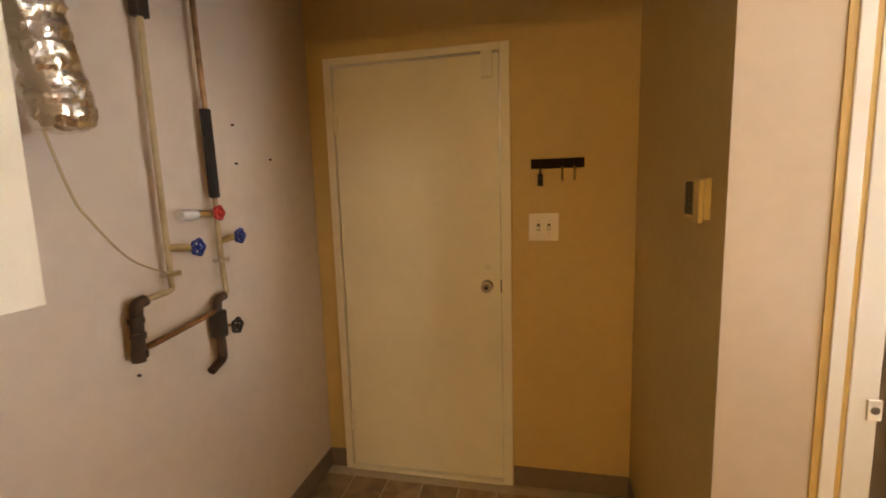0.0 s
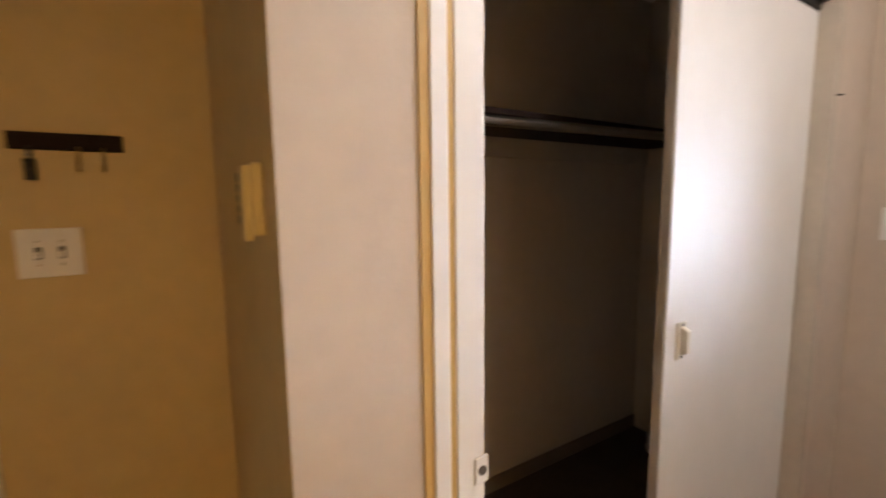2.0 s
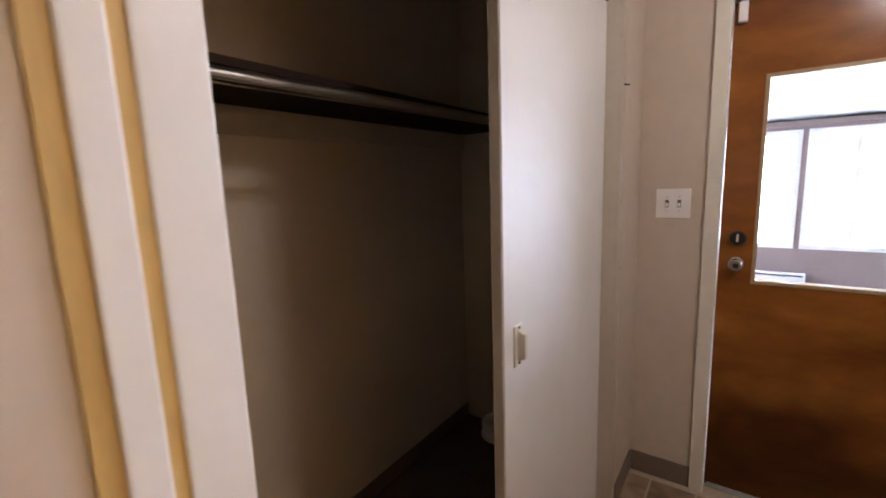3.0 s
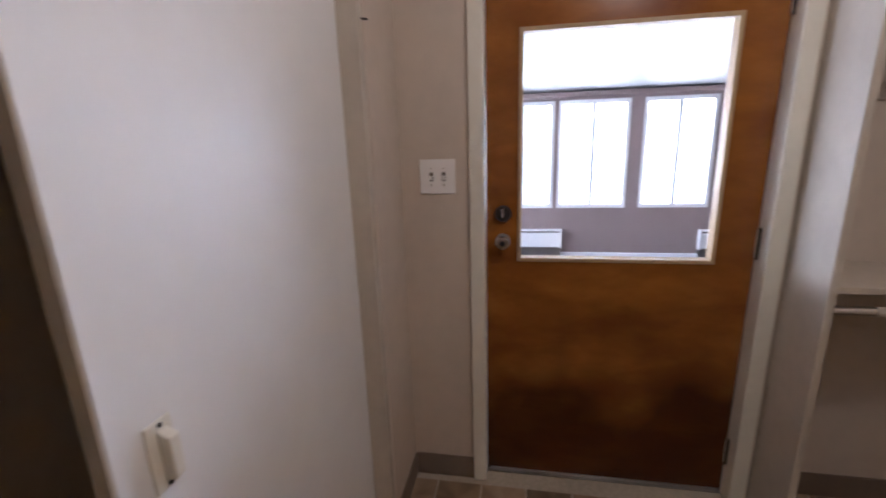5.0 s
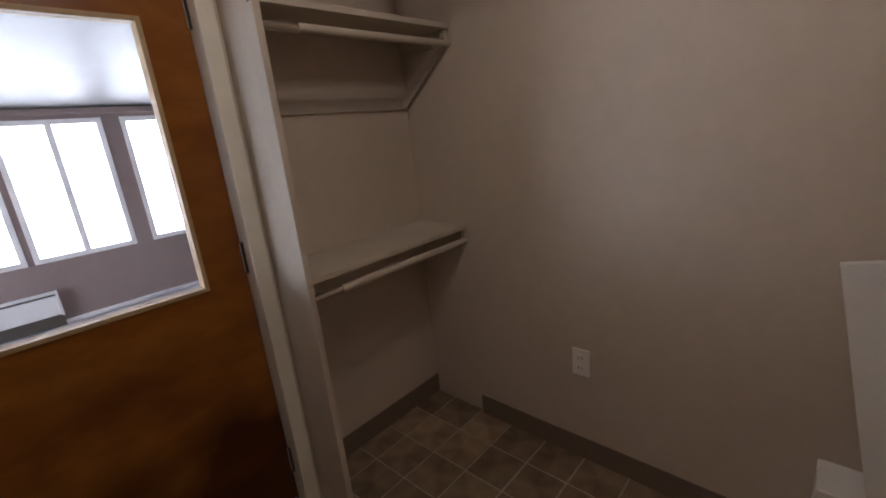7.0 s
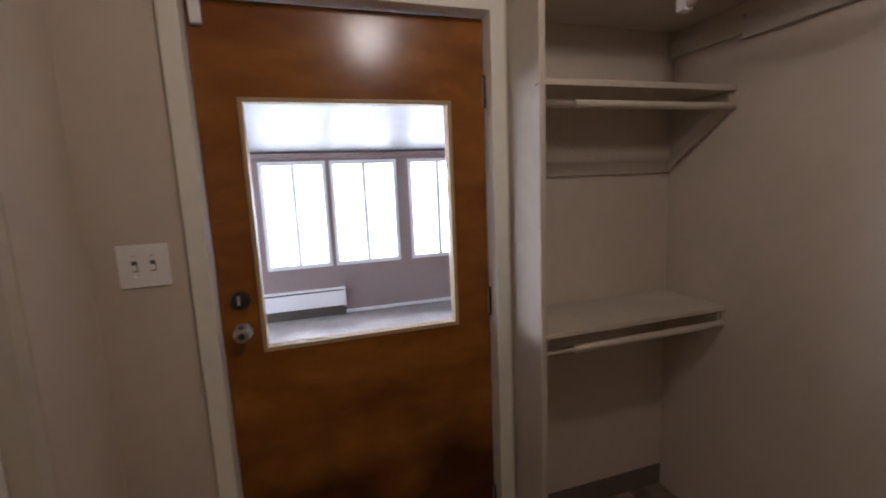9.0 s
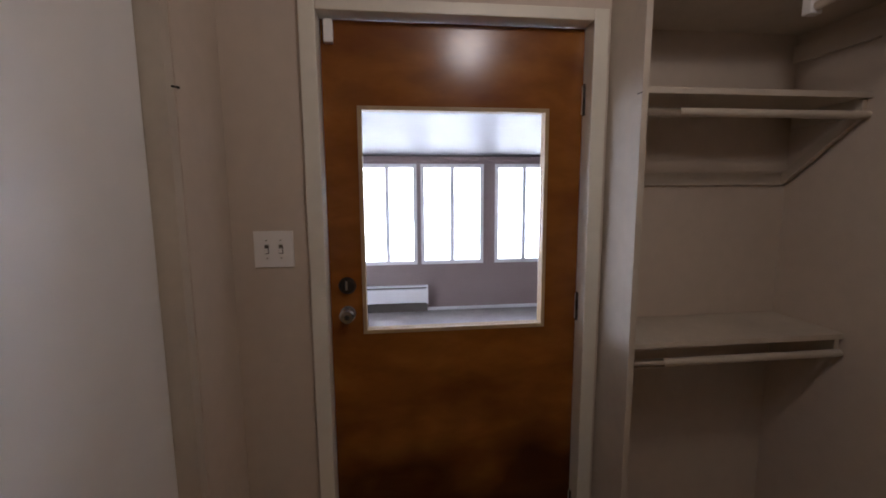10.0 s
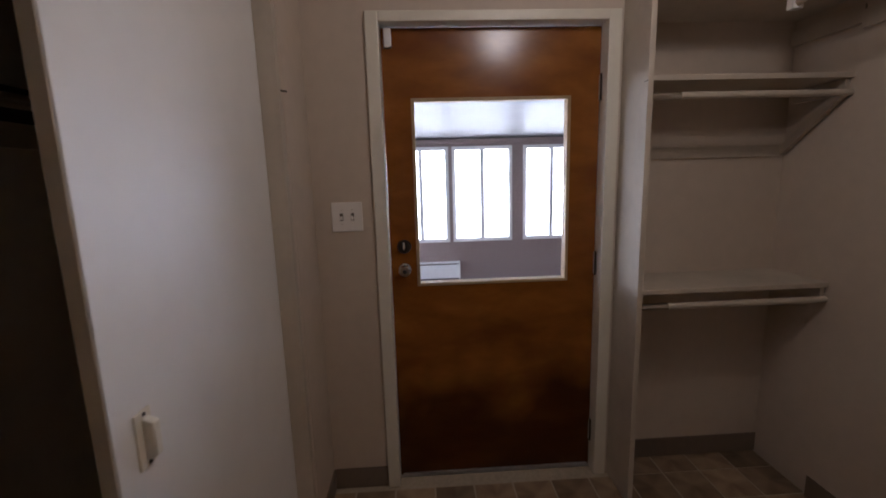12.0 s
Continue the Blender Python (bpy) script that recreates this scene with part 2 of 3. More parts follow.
def solid(name, bm, mat, label, category, kind="", smooth=False, group=""):
    return tagged(new(name, mesh(name, bm, mat, smooth)), label, category, group, kind)


def structure(name, mat, label, category, *rows, bevel=0.0):
    return solid(name, boxes(*rows, bevel=bevel), mat, label, category, "structure")


# ---- the plan ----
XW, XE, YS, YN, YC, YL, ZC = -0.57, 3.10, 0.70, 3.68, 2.80, 2.795, 2.44
NX = 0.929          # west face of the closet's end wall
YB = 3.72           # back of the closet
FX = 6.98           # far wall of the porch

floor = structure("floor", GROUT, "worn floor bed under brown vinyl tiles", "floor", (XW - .12, XE + .2, YS - .12, YB + .1, -0.12, -0.004))
structure("ceiling", CEIL, "plain off-white textured ceiling", "ceiling", (XW - .12, XE + .2, YS - .14, YB + .1, ZC, ZC + .1))
structure("wall_west", PAINT, "beige painted wall carrying the washer pipes", "wall", (XW - .12, XW, YS - .12, YB + .1, 0, ZC))
structure("wall_north", TAN, "tan wall round a cream door", "wall",
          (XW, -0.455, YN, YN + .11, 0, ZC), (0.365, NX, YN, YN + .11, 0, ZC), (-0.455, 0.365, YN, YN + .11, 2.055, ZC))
structure("wall_closet_end", PAINT, "beige painted wall end beside the closet", "wall",
          (NX, 1.134, YL, YL + .003, 0, ZC), (NX + .11, 1.134, YL + .003, YL + .12, 0, ZC))
structure("wall_nook_side", TAN, "tan side wall of the laundry nook", "wall", (NX, NX + .11, YL + .003, YB + .1, 0, ZC))
# unseen beam, placed so its shadow falls on the nook door and walls
structure("unseen_nook_beam", PAINT, "unseen beige painted beam added over the laundry nook", "wall", (XW, 1.134, 2.45, 2.58, 2.09, ZC), (NX, 1.134, 2.58, YL, 2.09, ZC))
structure("wall_closet_front", PAINT, "beige painted wall over and beside the closet opening", "wall",
          (1.134, 2.80, YC, YC + .12, 2.06, ZC), (2.80, XE, YC, YC + .12, 0, ZC))
structure("wall_closet_back", PAINT, "beige painted back wall inside the closet", "wall", (NX + .11, XE, YB, YB + .1, 0, ZC))
structure("wall_east", PAINT, "beige painted wall round the brown glazed door", "wall",
          (XE, 3.30, 2.515, YB + .1, 0, ZC), (XE, 3.30, 1.497, 1.545, 0, ZC), (XE, 3.30, 1.545, 2.515, 2.06, ZC),
          (3.19, 3.30, YS - .14, 1.497, 0, ZC))
structure("wall_south", PAINT, "beige painted wall with a low outlet", "wall",
          (XW, 0.30, YS - .12, YS, 0, ZC), (1.20, 2.865, YS - .12, YS, 0, ZC), (0.30, 1.20, YS - .12, YS, 2.05, ZC), (2.865, 3.19, YS - .14, YS - .02, 0, ZC))

# unseen hall behind an added doorway in the south wall, for the fill bulb
structure("unseen_hall_floor", GROUT, "plain floor of an unseen hall added behind the doorway", "floor", (-0.9, 2.2, -2.3, YS - .12, -0.12, 0))
structure("unseen_hall_ceiling", CEIL, "plain off-white ceiling of the added unseen hall", "ceiling", (-0.9, 2.2, -2.3, YS - .12, ZC, ZC + .1))
structure("unseen_hall_wall", PAINT, "beige painted walls of the added unseen hall", "wall", (-0.9, -0.8, -2.2, YS - .12, 0, ZC), (2.1, 2.2, -2.2, YS - .12, 0, ZC), (-0.9, 2.2, -2.3, -2.2, 0, ZC), (-0.8, XW, YS - .12, YS - .02, 0, ZC))
structure("closet_floor", CARPET, "dark brown worn closet floor", "floor", (NX + .11, XE, YC + .12, YB, -0.004, 0.003))

# vinyl baseboards
structure("baseboard", VINYL, "dark brown vinyl baseboard strips", "baseboard",
          (XW, XW + .006, YL - 1.2, YN - .006, 0, 0.10), (XW, -0.48, YN - .006, YN, 0, 0.10), (0.40, NX, YN - .006, YN, 0, 0.10),
          (NX - .006, NX, YL, YN - .006, 0, 0.10),
          (2.80, XE - .006, YC - .006, YC, 0, 0.10), (XE - .006, XE, 2.545, YC - .006, 0, 0.10),
          (1.64, 2.865, YS, YS + .006, 0, 0.10), (3.184, 3.19, YS - .02, 1.475, 0, 0.10), (1.24, XE, YB - .006, YB, 0, 0.08), bevel=0.0015)

# ---- porch beyond the brown door ----
structure("porch_floor", CONCRETE, "worn grey porch floor with scuffs", "floor", (3.30, FX + .1, -2.2, 5.6, -0.16, -0.04))
WIN = [(2.86, 3.60), (1.965, 2.70), (1.121, 1.917), (0.205, 0.972), (-0.62, 0.135)]
WZ0, WZ1 = 0.561, 1.815
rows = [(FX, FX + .12, -2.2, 5.6, -0.06, WZ0), (FX, FX + .12, -2.2, 5.6, WZ1, 2.2)]
edges = [-2.2] + [v for w in sorted(WIN) for v in w] + [5.6]
rows += [(FX, FX + .12, edges[i], edges[i + 1], WZ0, WZ1) for i in range(0, len(edges), 2)]
structure("porch_wall_far", TAUPE, "taupe painted porch wall under a row of windows", "wall", *rows)
structure("porch_wall_side", TAUPE, "taupe painted porch end walls", "wall", (3.30, FX + .12, -2.32, -2.2, -0.1, 2.6), (3.30, 3.9, 5.6, 5.72, -0.1, 2.6), (6.7, FX + .12, 5.6, 5.72, -0.1, 2.6), (3.9, 6.7, 5.6, 5.72, -0.1, 0.6), (3.9, 6.7, 5.6, 5.72, 1.78, 2.6))
structure("porch_wall_house", TAUPE, "taupe painted house side of the porch", "wall", (3.30, 3.34, -2.2, 1.53, -0.06, 2.56), (3.30, 3.34, 2.53, 5.6, -0.06, 2.56), (3.30, 3.34, 1.53, 2.53, 2.07, 2.56))
bm = bmesh.new()
for x0, x1, z0, z1 in ((3.30, FX + .12, 2.52, 1.892),):
    vs = [bm.verts.new(p) for p in ((x0, -2.2, z0), (x1, -2.2, z1), (x1, 5.6, z1), (x0, 5.6, z0), (x0, -2.2, z0 + .08), (x1, -2.2, z1 + .08), (x1, 5.6, z1 + .08), (x0, 5.6, z0 + .08))]
    for f in ((0, 1, 2, 3), (7, 6, 5, 4), (0, 4, 5, 1), (1, 5, 6, 2), (2, 6, 7, 3), (3, 7, 4, 0)):
        bm.faces.new([vs[i] for i in f])
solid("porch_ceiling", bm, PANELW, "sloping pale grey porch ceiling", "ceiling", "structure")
structure("porch_trim", FRAMEW, "white quarter-round trim along the porch floor", "trim", (FX - .03, FX, -2.2, 5.6, -0.04, 0.0), bevel=0.006)
structure("porch_beam", TAUPE, "taupe beam under the porch ceiling", "beam", (FX - .05, FX, -2.2, 5.6, 1.850, 1.902))
structure("ground", SNOW, "pale open ground outside the porch", "ground", (FX + .12, 1500, -1500, 1500, -0.5, -0.3))


def porch_window(i, y0, y1):
    w = thing(f"window_{i}", "white metal sliding porch window with two panes", "window", "porch windows", "structure")
    f = 0.045
    part("window_frame", boxes((FX - .012, FX + .06, y0, y0 + f, WZ0, WZ1), (FX - .012, FX + .06, y1 - f, y1, WZ0, WZ1),
                               (FX - .012, FX + .06, y0 + f, y1 - f, WZ0, WZ0 + f), (FX - .012, FX + .06, y0 + f, y1 - f, WZ1 - f, WZ1)), FRAMEW, w)
    c = (y0 + y1) / 2
    part("meeting_rail", boxes((FX - .005, FX + .055, c - .026, c + .026, WZ0 + f, WZ1 - f), bevel=0.003), FRAMEW, w)
    for a, b in ((y0 + f, c - .026), (c + .026, y1 - f)):
        p = part("pane", boxes((FX + .02, FX + .024, a, b, WZ0 + f, WZ1 - f)), PANE, w)
        p.visible_shadow = False


for i, (a, b) in enumerate(WIN):
    porch_window(i + 1, a, b)

ew = thing("window_6", "white metal window in the porch end wall", "window", kind="structure")
part("window_frame", boxes((3.9, 3.95, 5.59, 5.66, 0.6, 1.78), (6.65, 6.7, 5.59, 5.66, 0.6, 1.78), (3.95, 6.65, 5.59, 5.66, 0.6, 0.65), (3.95, 6.65, 5.59, 5.66, 1.73, 1.78), (5.27, 5.33, 5.6, 5.65, 0.65, 1.73)), FRAMEW, ew)
for a, b in ((3.95, 5.27), (5.33, 6.65)):
    p = part("pane", boxes((a, b, 5.62, 5.624, 0.65, 1.73)), PANE, ew)
    p.visible_shadow = False

def baseboard_heater(y0, y1):
    """A long electric heater along the far porch wall, between y0 and y1."""
    h = thing("baseboard_heater", "white metal electric baseboard heater under the porch windows", "heater", "porch heaters")
    part("cover", boxes((FX - .07, FX, y0 + .02, y1 - .02, 0.075, 0.255), bevel=0.006), FRAMEW, h)
    part("top_rail", boxes((FX - .06, FX, y0 + .02, y1 - .02, 0.274, 0.295), bevel=0.004), FRAMEW, h)
    part("air_slot", boxes((FX - .045, FX, y0 + .02, y1 - .02, 0.255, 0.274)), SLOT, h, "dark air slot")
    for y in (y0, y1 - .02):
        part("end_cap", boxes((FX - .074, FX, y, y + .02, 0.06, 0.298), bevel=0.004), FRAMEW, h)
    part("base", boxes((FX - .055, FX, y0 + .008, y1 - .01, -0.04, 0.075)), SLOT, h, "dark open foot")


baseboard_heater(1.842, 3.4)
baseboard_heater(-1.2, 0.27)

# ---- brown glazed door ----
frame_e = structure("door_frame_east", TRIM, "cream painted door casing with worn edges", "door frame",
                    (XE - .018, XE + .14, 2.495, 2.548, 0, 2.085), (XE - .018, XE + .14, 1.512, 1.565, 0, 2.085), (XE - .018, XE + .14, 1.565, 2.495, 2.045, 2.085), bevel=0.004)
door = thing("door_east", "varnished brown wooden door with a large glass pane", "door", kind="structure")
DX0, DX1, DY0, DY1 = 3.15, 3.192, 1.568, 2.492
G0, G1, GZ0, GZ1 = 1.694, 2.378, 0.953, 1.764
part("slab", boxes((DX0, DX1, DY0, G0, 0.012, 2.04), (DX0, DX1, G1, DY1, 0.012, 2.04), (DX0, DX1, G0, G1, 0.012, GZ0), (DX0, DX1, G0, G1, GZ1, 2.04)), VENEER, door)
b = 0.014
bead = part("glazing_bead", boxes((DX0 - .006, DX1, G0, G0 + b, GZ0, GZ1), (DX0 - .006, DX1, G1 - b, G1, GZ0, GZ1),
                                  (DX0 - .006, DX1, G0 + b, G1 - b, GZ0, GZ0 + b), (DX0 - .006, DX1, G0 + b, G1 - b, GZ1 - b, GZ1), bevel=0.002), material("pale_wood_bead", (0.46, 0.31, 0.15), 0.5, grain=0.3, stain=0.3), door, "pale wooden glazing bead")
p = part("pane", boxes((DX0 + .018, DX0 + .022, G0 + b, G1 - b, GZ0 + b, GZ1 - b)), PANE, door)
p.visible_shadow = False


def knob(parent, c, d, label):
    """A round knob at c that sticks out along d."""
    c, d = Vector(c), Vector(d)
    k = part("knob", rod(bmesh.new(), c, c + d * .008, .030, .028, 24), METAL, parent, label, True)
    bm = rod(bmesh.new(), c + d * .008, c + d * .032, .011, .014, 16)
    rod(bm, c + d * .032, c + d * .046, .019, .027, 24)
    rod(bm, c + d * .046, c + d * .058, .027, .022, 24)
    part("grip", bm, METAL, k, smooth=True)
    part("key_button", rod(bmesh.new(), c + d * .058, c + d * .062, .010, .009, 16), DARKM, k, "dark lock button", True)


knob(door, (DX0, 2.431, 1.033), (-1, 0, 0), "worn silver door knob")
db = part("deadbolt", rod(bmesh.new(), (DX0, 2.431, 1.135), (DX0 - .016, 2.431, 1.135), .031, .027, 24), DARKM, door, "dark bronze deadbolt rose", True)
part("thumb_turn", boxes((DX0 - .034, DX0 - .016, 2.426, 2.436, 1.125, 1.158), bevel=0.003), METAL, db)
for z in (1.795, 1.03, 0.20):
    h = part("hinge", boxes((DX0 - .006, DX0 + .002, 1.558, 1.572, z - .05, z + .05), bevel=0.001), TRIM, door, "painted steel hinge")
    part("pin", rod(bmesh.new(), (DX0 - .010, 1.566, z - .055), (DX0 - .010, 1.566, z + .055), .006), DARKM, h, smooth=True)
part("sensor", boxes((DX0 - .022, DX0, 2.448, 2.478, 1.962, 2.036), bevel=0.004), PLATE, door, "small white alarm contact")
part("kick_strip", boxes((DX0 - .006, DX0, DY0 + .01, DY1 - .01, 0.012, 0.022), bevel=0.001), ALU, door, "thin metal sweep")
structure("threshold", ALU, "worn aluminium door threshold", "threshold", (XE + .045, 3.30, 1.566, 2.494, 0, 0.006), bevel=0.002)

# ---- cream door in the laundry nook ----
structure("door_frame_north", CREAM, "cream painted door casing", "door frame",
          (-0.478, -0.442, YN - .016, YN + .09, 0, 2.078), (0.353, 0.398, YN - .016, YN + .09, 0, 2.078), (-0.442, 0.353, YN - .016, YN + .09, 2.044, 2.078), bevel=0.004)
nd = thing("door_north", "closed cream painted flush door", "door", kind="structure")
part("slab", boxes((-0.438, 0.349, YN + .004, YN + .044, 0.022, 2.038), bevel=0.002), CREAM, nd)
knob(nd, (0.284, YN + .004, 0.997), (0, -1, 0), "worn silver door knob")
part("lock_cover", rod(bmesh.new(), (0.284, YN + .004, 1.085), (0.284, YN - .003, 1.085), .016, .014), TRIM, nd, "painted-over lock plate", True)
part("alarm_contact", boxes((0.273, 0.323, YN - .020, YN + .004, 1.935, 2.045), bevel=0.003), TRIM, nd, "cream plastic alarm contact")
part("latch_plate", boxes((0.347, 0.355, YN - .004, YN + .006, 0.965, 1.025)), DARKM, nd)
for z in (1.78, 0.26):
    part("hinge", boxes((-0.447, -0.424, YN - .004, YN + .006, z - .05, z + .05), bevel=0.001), CREAM, nd)
structure("sill_north", CREAM, "cream worn door sill", "threshold", (-0.442, 0.353, YN - .02, YN + .06, 0, 0.018), bevel=0.004)


def switch(name, label, c, d, toggles=True):
    """A two-gang wall plate centred at c, facing along d (x or y)."""
    t = thing(name, label, "light switch")
    c, d = Vector(c), Vector(d)
    s = Vector((-d.y, d.x, 0))

    def slab(u, v, hu, hv, n0, n1, bev=0.0):
        a, e = c + s * (u - hu) + d * n0, c + s * (u + hu) + d * n1
        return box(bmesh.new(), min(a.x, e.x), max(a.x, e.x), min(a.y, e.y), max(a.y, e.y), c.z + v - hv, c.z + v + hv, bev)
    part("plate", slab(0, 0, .065, .062, 0, .006, .0025), PLATE, t)
    for u in (-.023, .023):
        part("slot", slab(u, 0, .0068, .0155, .0055, .0066), SLOT, t, "dark toggle slot")
        part("toggle", slab(u, -.004, .0042, .008, .006, .016, .001), PLATE, t)
        for v in (-.03, .03):
            q = c + s * u + Vector((0, 0, v))
            part("screw", rod(bmesh.new(), q + d * .005, q + d * .007, .003, seg=8), METAL, t)
    return t


switch("light_switch", "white double light switch beside the brown door", (XE, 2.664, 1.280), (-1, 0, 0))
switch("light_switch", "white double light switch beside the cream door", (0.542, YN, 1.270), (0, -1, 0))

# key rack
rack = thing("key_rack", "small dark wooden key rack with hooks", "key rack")
part("board", boxes((0.487, 0.713, YN - .016, YN, 1.528, 1.570), bevel=0.002), DARKWOOD, rack)
for x, mt in ((0.527, DARKM), (0.621, BRASS), (0.671, BRASS)):
    part("hook", sweep([(x, YN - .016, 1.535), (x, YN - .026, 1.52), (x, YN - .030, 1.49), (x, YN - .042, 1.478), (x, YN - .048, 1.492)], .0035, 8), mt, rack, smooth=True)
tag = thing("key_fob", "dark leather key fob hanging on the rack", "key fob")
part("fob", boxes((0.516, 0.538, YN - .034, YN - .026, 1.452, 1.505), bevel=0.003), BLACK, tag)
part("ring", sweep([(0.527, YN - .03, 1.505), (0.533, YN - .03, 1.512), (0.527, YN - .03, 1.519), (0.521, YN - .03, 1.512), (0.527, YN - .03, 1.505)], .0012, 6), METAL, tag)

# alarm keypad with its cover open
kp = thing("alarm_keypad", "yellowed plastic alarm keypad with dark buttons", "keypad")
part("body", boxes((NX - .016, NX, 2.882, 3.022, 1.345, 1.45), bevel=0.004), YELLOWED, kp)
part("display", boxes((NX - .0185, NX - .0162, 2.938, 3.014, 1.356, 1.444)), LCD, kp, "grey-green button field")
for j in range(5):
    for k in range(3):
        part("button", boxes((NX - .0215, NX - .0186, 2.944 + k * .023, 2.962 + k * .023, 1.360 + j * .0168, 1.372 + j * .0168), bevel=0.0008), DARKM, kp)
part("cover", boxes((NX - .027, NX - .0155, 2.888, 2.930, 1.338, 1.446), bevel=0.003), YELLOWED, kp, "flipped-open yellowed cover")

# ---- closet ----
cas = thing("closet_casing", "white painted closet jamb with bare ochre edges", "door frame", kind="structure")
part("ochre_edge", boxes((1.134, 1.151, YL - .004, YL + .12, 0, 2.06)), OCHRE, cas, "bare ochre wood edge")
part("casing", boxes((1.151, 1.182, YL - .008, YL + .12, 0, 2.06), bevel=0.003), WHITE, cas)
part("ochre_groove", boxes((1.182, 1.195, YL - .003, YL + .12, 0, 2.06)), OCHRE, cas, "bare ochre wood groove")
part("jamb", boxes((1.195, 1.252, YL - .006, YC + .12, 0, 2.045), bevel=0.003), WHITE, cas)
st = part("strike_plate", boxes((1.230, 1.258, YL - .010, YL - .004, 0.898, 0.946), bevel=0.002), WHITE, cas, "white metal strike plate")
part("strike_hole", rod(bmesh.new(), (1.244, YL - .009, 0.922), (1.244, YL - .0115, 0.922), .009), SLOT, st, "dark latch hole")
part("reveal", boxes((2.760, 2.80, YC + .004, YC + .12, 0, 2.045)), SHELF, cas)
part("track", boxes((1.252, 2.759, YC + .058, YC + .098, 2.026, 2.06)), DARKM, cas, "dark metal sliding track")

sd = thing("door_closet", "white painted sliding closet door, half open", "door", kind="structure")
part("slab", boxes((1.922, 2.757, 2.862, 2.894, 0.012, 2.02), bevel=0.003), WHITE, sd)
hd = part("handle", boxes((1.970, 2.014, 2.857, 2.862, 0.940, 1.046), bevel=0.0024), TRIM, sd, "chipped cream pull plate")
bm = boxes((1.985, 2.003, 2.836, 2.857, 0.952, 1.034), bevel=0.004)
for v in bm.verts:                      # the grip narrows towards its outer face
    k = (2.857 - v.co.y) / .021
    v.co.z += (0.993 - v.co.z) * .22 * k
part("pull", bm, TRIM, hd)
for z in (0.947, 1.039):
    part("screw", rod(bmesh.new(), (1.993, 2.857, z), (1.993, 2.8548, z), .0035, seg=10), DARKM, hd)
part("edge_strip", boxes((1.9195, 1.9222, 2.866, 2.890, 0.02, 2.01)), SHELF, sd, "bare door edge")

cr = thing("closet_rod", "dark chrome clothes rod across the closet", "clothes rod")
part("rod", rod(bmesh.new(), (NX + .11, 3.25, 1.615), (XE, 3.25, 1.64), .017), METAL, cr, smooth=True)
for x, z in ((NX + .118, 1.615), (XE - .008, 1.64)):
    part("socket", rod(bmesh.new(), (x - .008, 3.25, z), (x + .008, 3.25, z), .03), DARKM, cr, smooth=True)
cs = thing("closet_shelf", "narrow dark wooden shelf behind the clothes rod", "shelf")
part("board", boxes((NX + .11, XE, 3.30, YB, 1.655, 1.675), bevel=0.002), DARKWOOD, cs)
part("cleat", boxes((NX + .11, XE, YB - .02, YB, 1.57, 1.655), bevel=0.002), SHELF, cs)

ho = thing("coiled_hose", "coil of pale grey hose on the closet floor", "hose")
for z, r in ((.018, .075), (.05, .07), (.082, .072)):
    part("loop", sweep([(2.99 + r * math.cos(a), 3.46 + r * math.sin(a), z) for a in (2 * math.pi * k / 10 for k in range(11))], .016, 10), PLATE, ho, smooth=True)

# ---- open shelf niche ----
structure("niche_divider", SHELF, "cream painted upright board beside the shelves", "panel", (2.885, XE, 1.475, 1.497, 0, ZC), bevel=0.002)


def niche_shelf(name, top, label):
    s = thing(name, label, "shelf", "niche shelves")
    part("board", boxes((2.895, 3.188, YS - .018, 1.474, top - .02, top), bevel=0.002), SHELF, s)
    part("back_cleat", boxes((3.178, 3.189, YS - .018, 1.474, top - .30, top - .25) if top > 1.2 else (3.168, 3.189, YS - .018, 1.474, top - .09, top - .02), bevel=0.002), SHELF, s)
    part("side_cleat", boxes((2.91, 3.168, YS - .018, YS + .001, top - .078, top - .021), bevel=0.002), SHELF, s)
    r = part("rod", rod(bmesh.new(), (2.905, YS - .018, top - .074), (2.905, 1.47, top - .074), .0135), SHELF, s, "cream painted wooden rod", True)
    part("ferrule", rod(bmesh.new(), (2.905, 1.36, top - .074), (2.905, 1.474, top - .074), .0145), METAL, r, "bare metal rod end", True)
    if top > 1.2:
        bm = bmesh.new()
        m = look((2.915, YS + .002, top - .07), (3.18, YS + .002, top - .28))
        d = Vector((0.265, 0, -.21))
        c = Vector((2.915, YS + .002, top - .07)) + d / 2
        bmesh.ops.create_cube(bm, size=1, matrix=Matrix.Translation(c) @ Matrix.Rotation(math.atan2(.21, .265), 4, 'Y') @ Matrix.Diagonal((d.length, .02, .035, 1)))
        part("brace", bm, SHELF, s)
    return s


niche_shelf("niche_shelf", 1.788, "cream painted upper shelf with a hanging rod")
niche_shelf("niche_shelf", 0.962, "cream painted lower shelf with a hanging rod")
ts = thing("top_shelf", "cream painted top shelf running round the corner", "shelf")
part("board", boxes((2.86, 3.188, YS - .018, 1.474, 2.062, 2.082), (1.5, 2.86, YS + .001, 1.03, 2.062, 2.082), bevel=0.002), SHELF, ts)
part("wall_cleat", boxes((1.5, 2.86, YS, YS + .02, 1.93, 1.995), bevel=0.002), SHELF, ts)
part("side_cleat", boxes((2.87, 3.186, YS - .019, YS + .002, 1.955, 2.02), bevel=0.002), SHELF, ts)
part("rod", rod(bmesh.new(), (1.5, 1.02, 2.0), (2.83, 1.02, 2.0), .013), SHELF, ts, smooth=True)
part("bracket", boxes((2.80, 2.83, 1.0, 1.04, 1.98, 2.062), bevel=0.004), WHITE, ts, "white rod bracket")

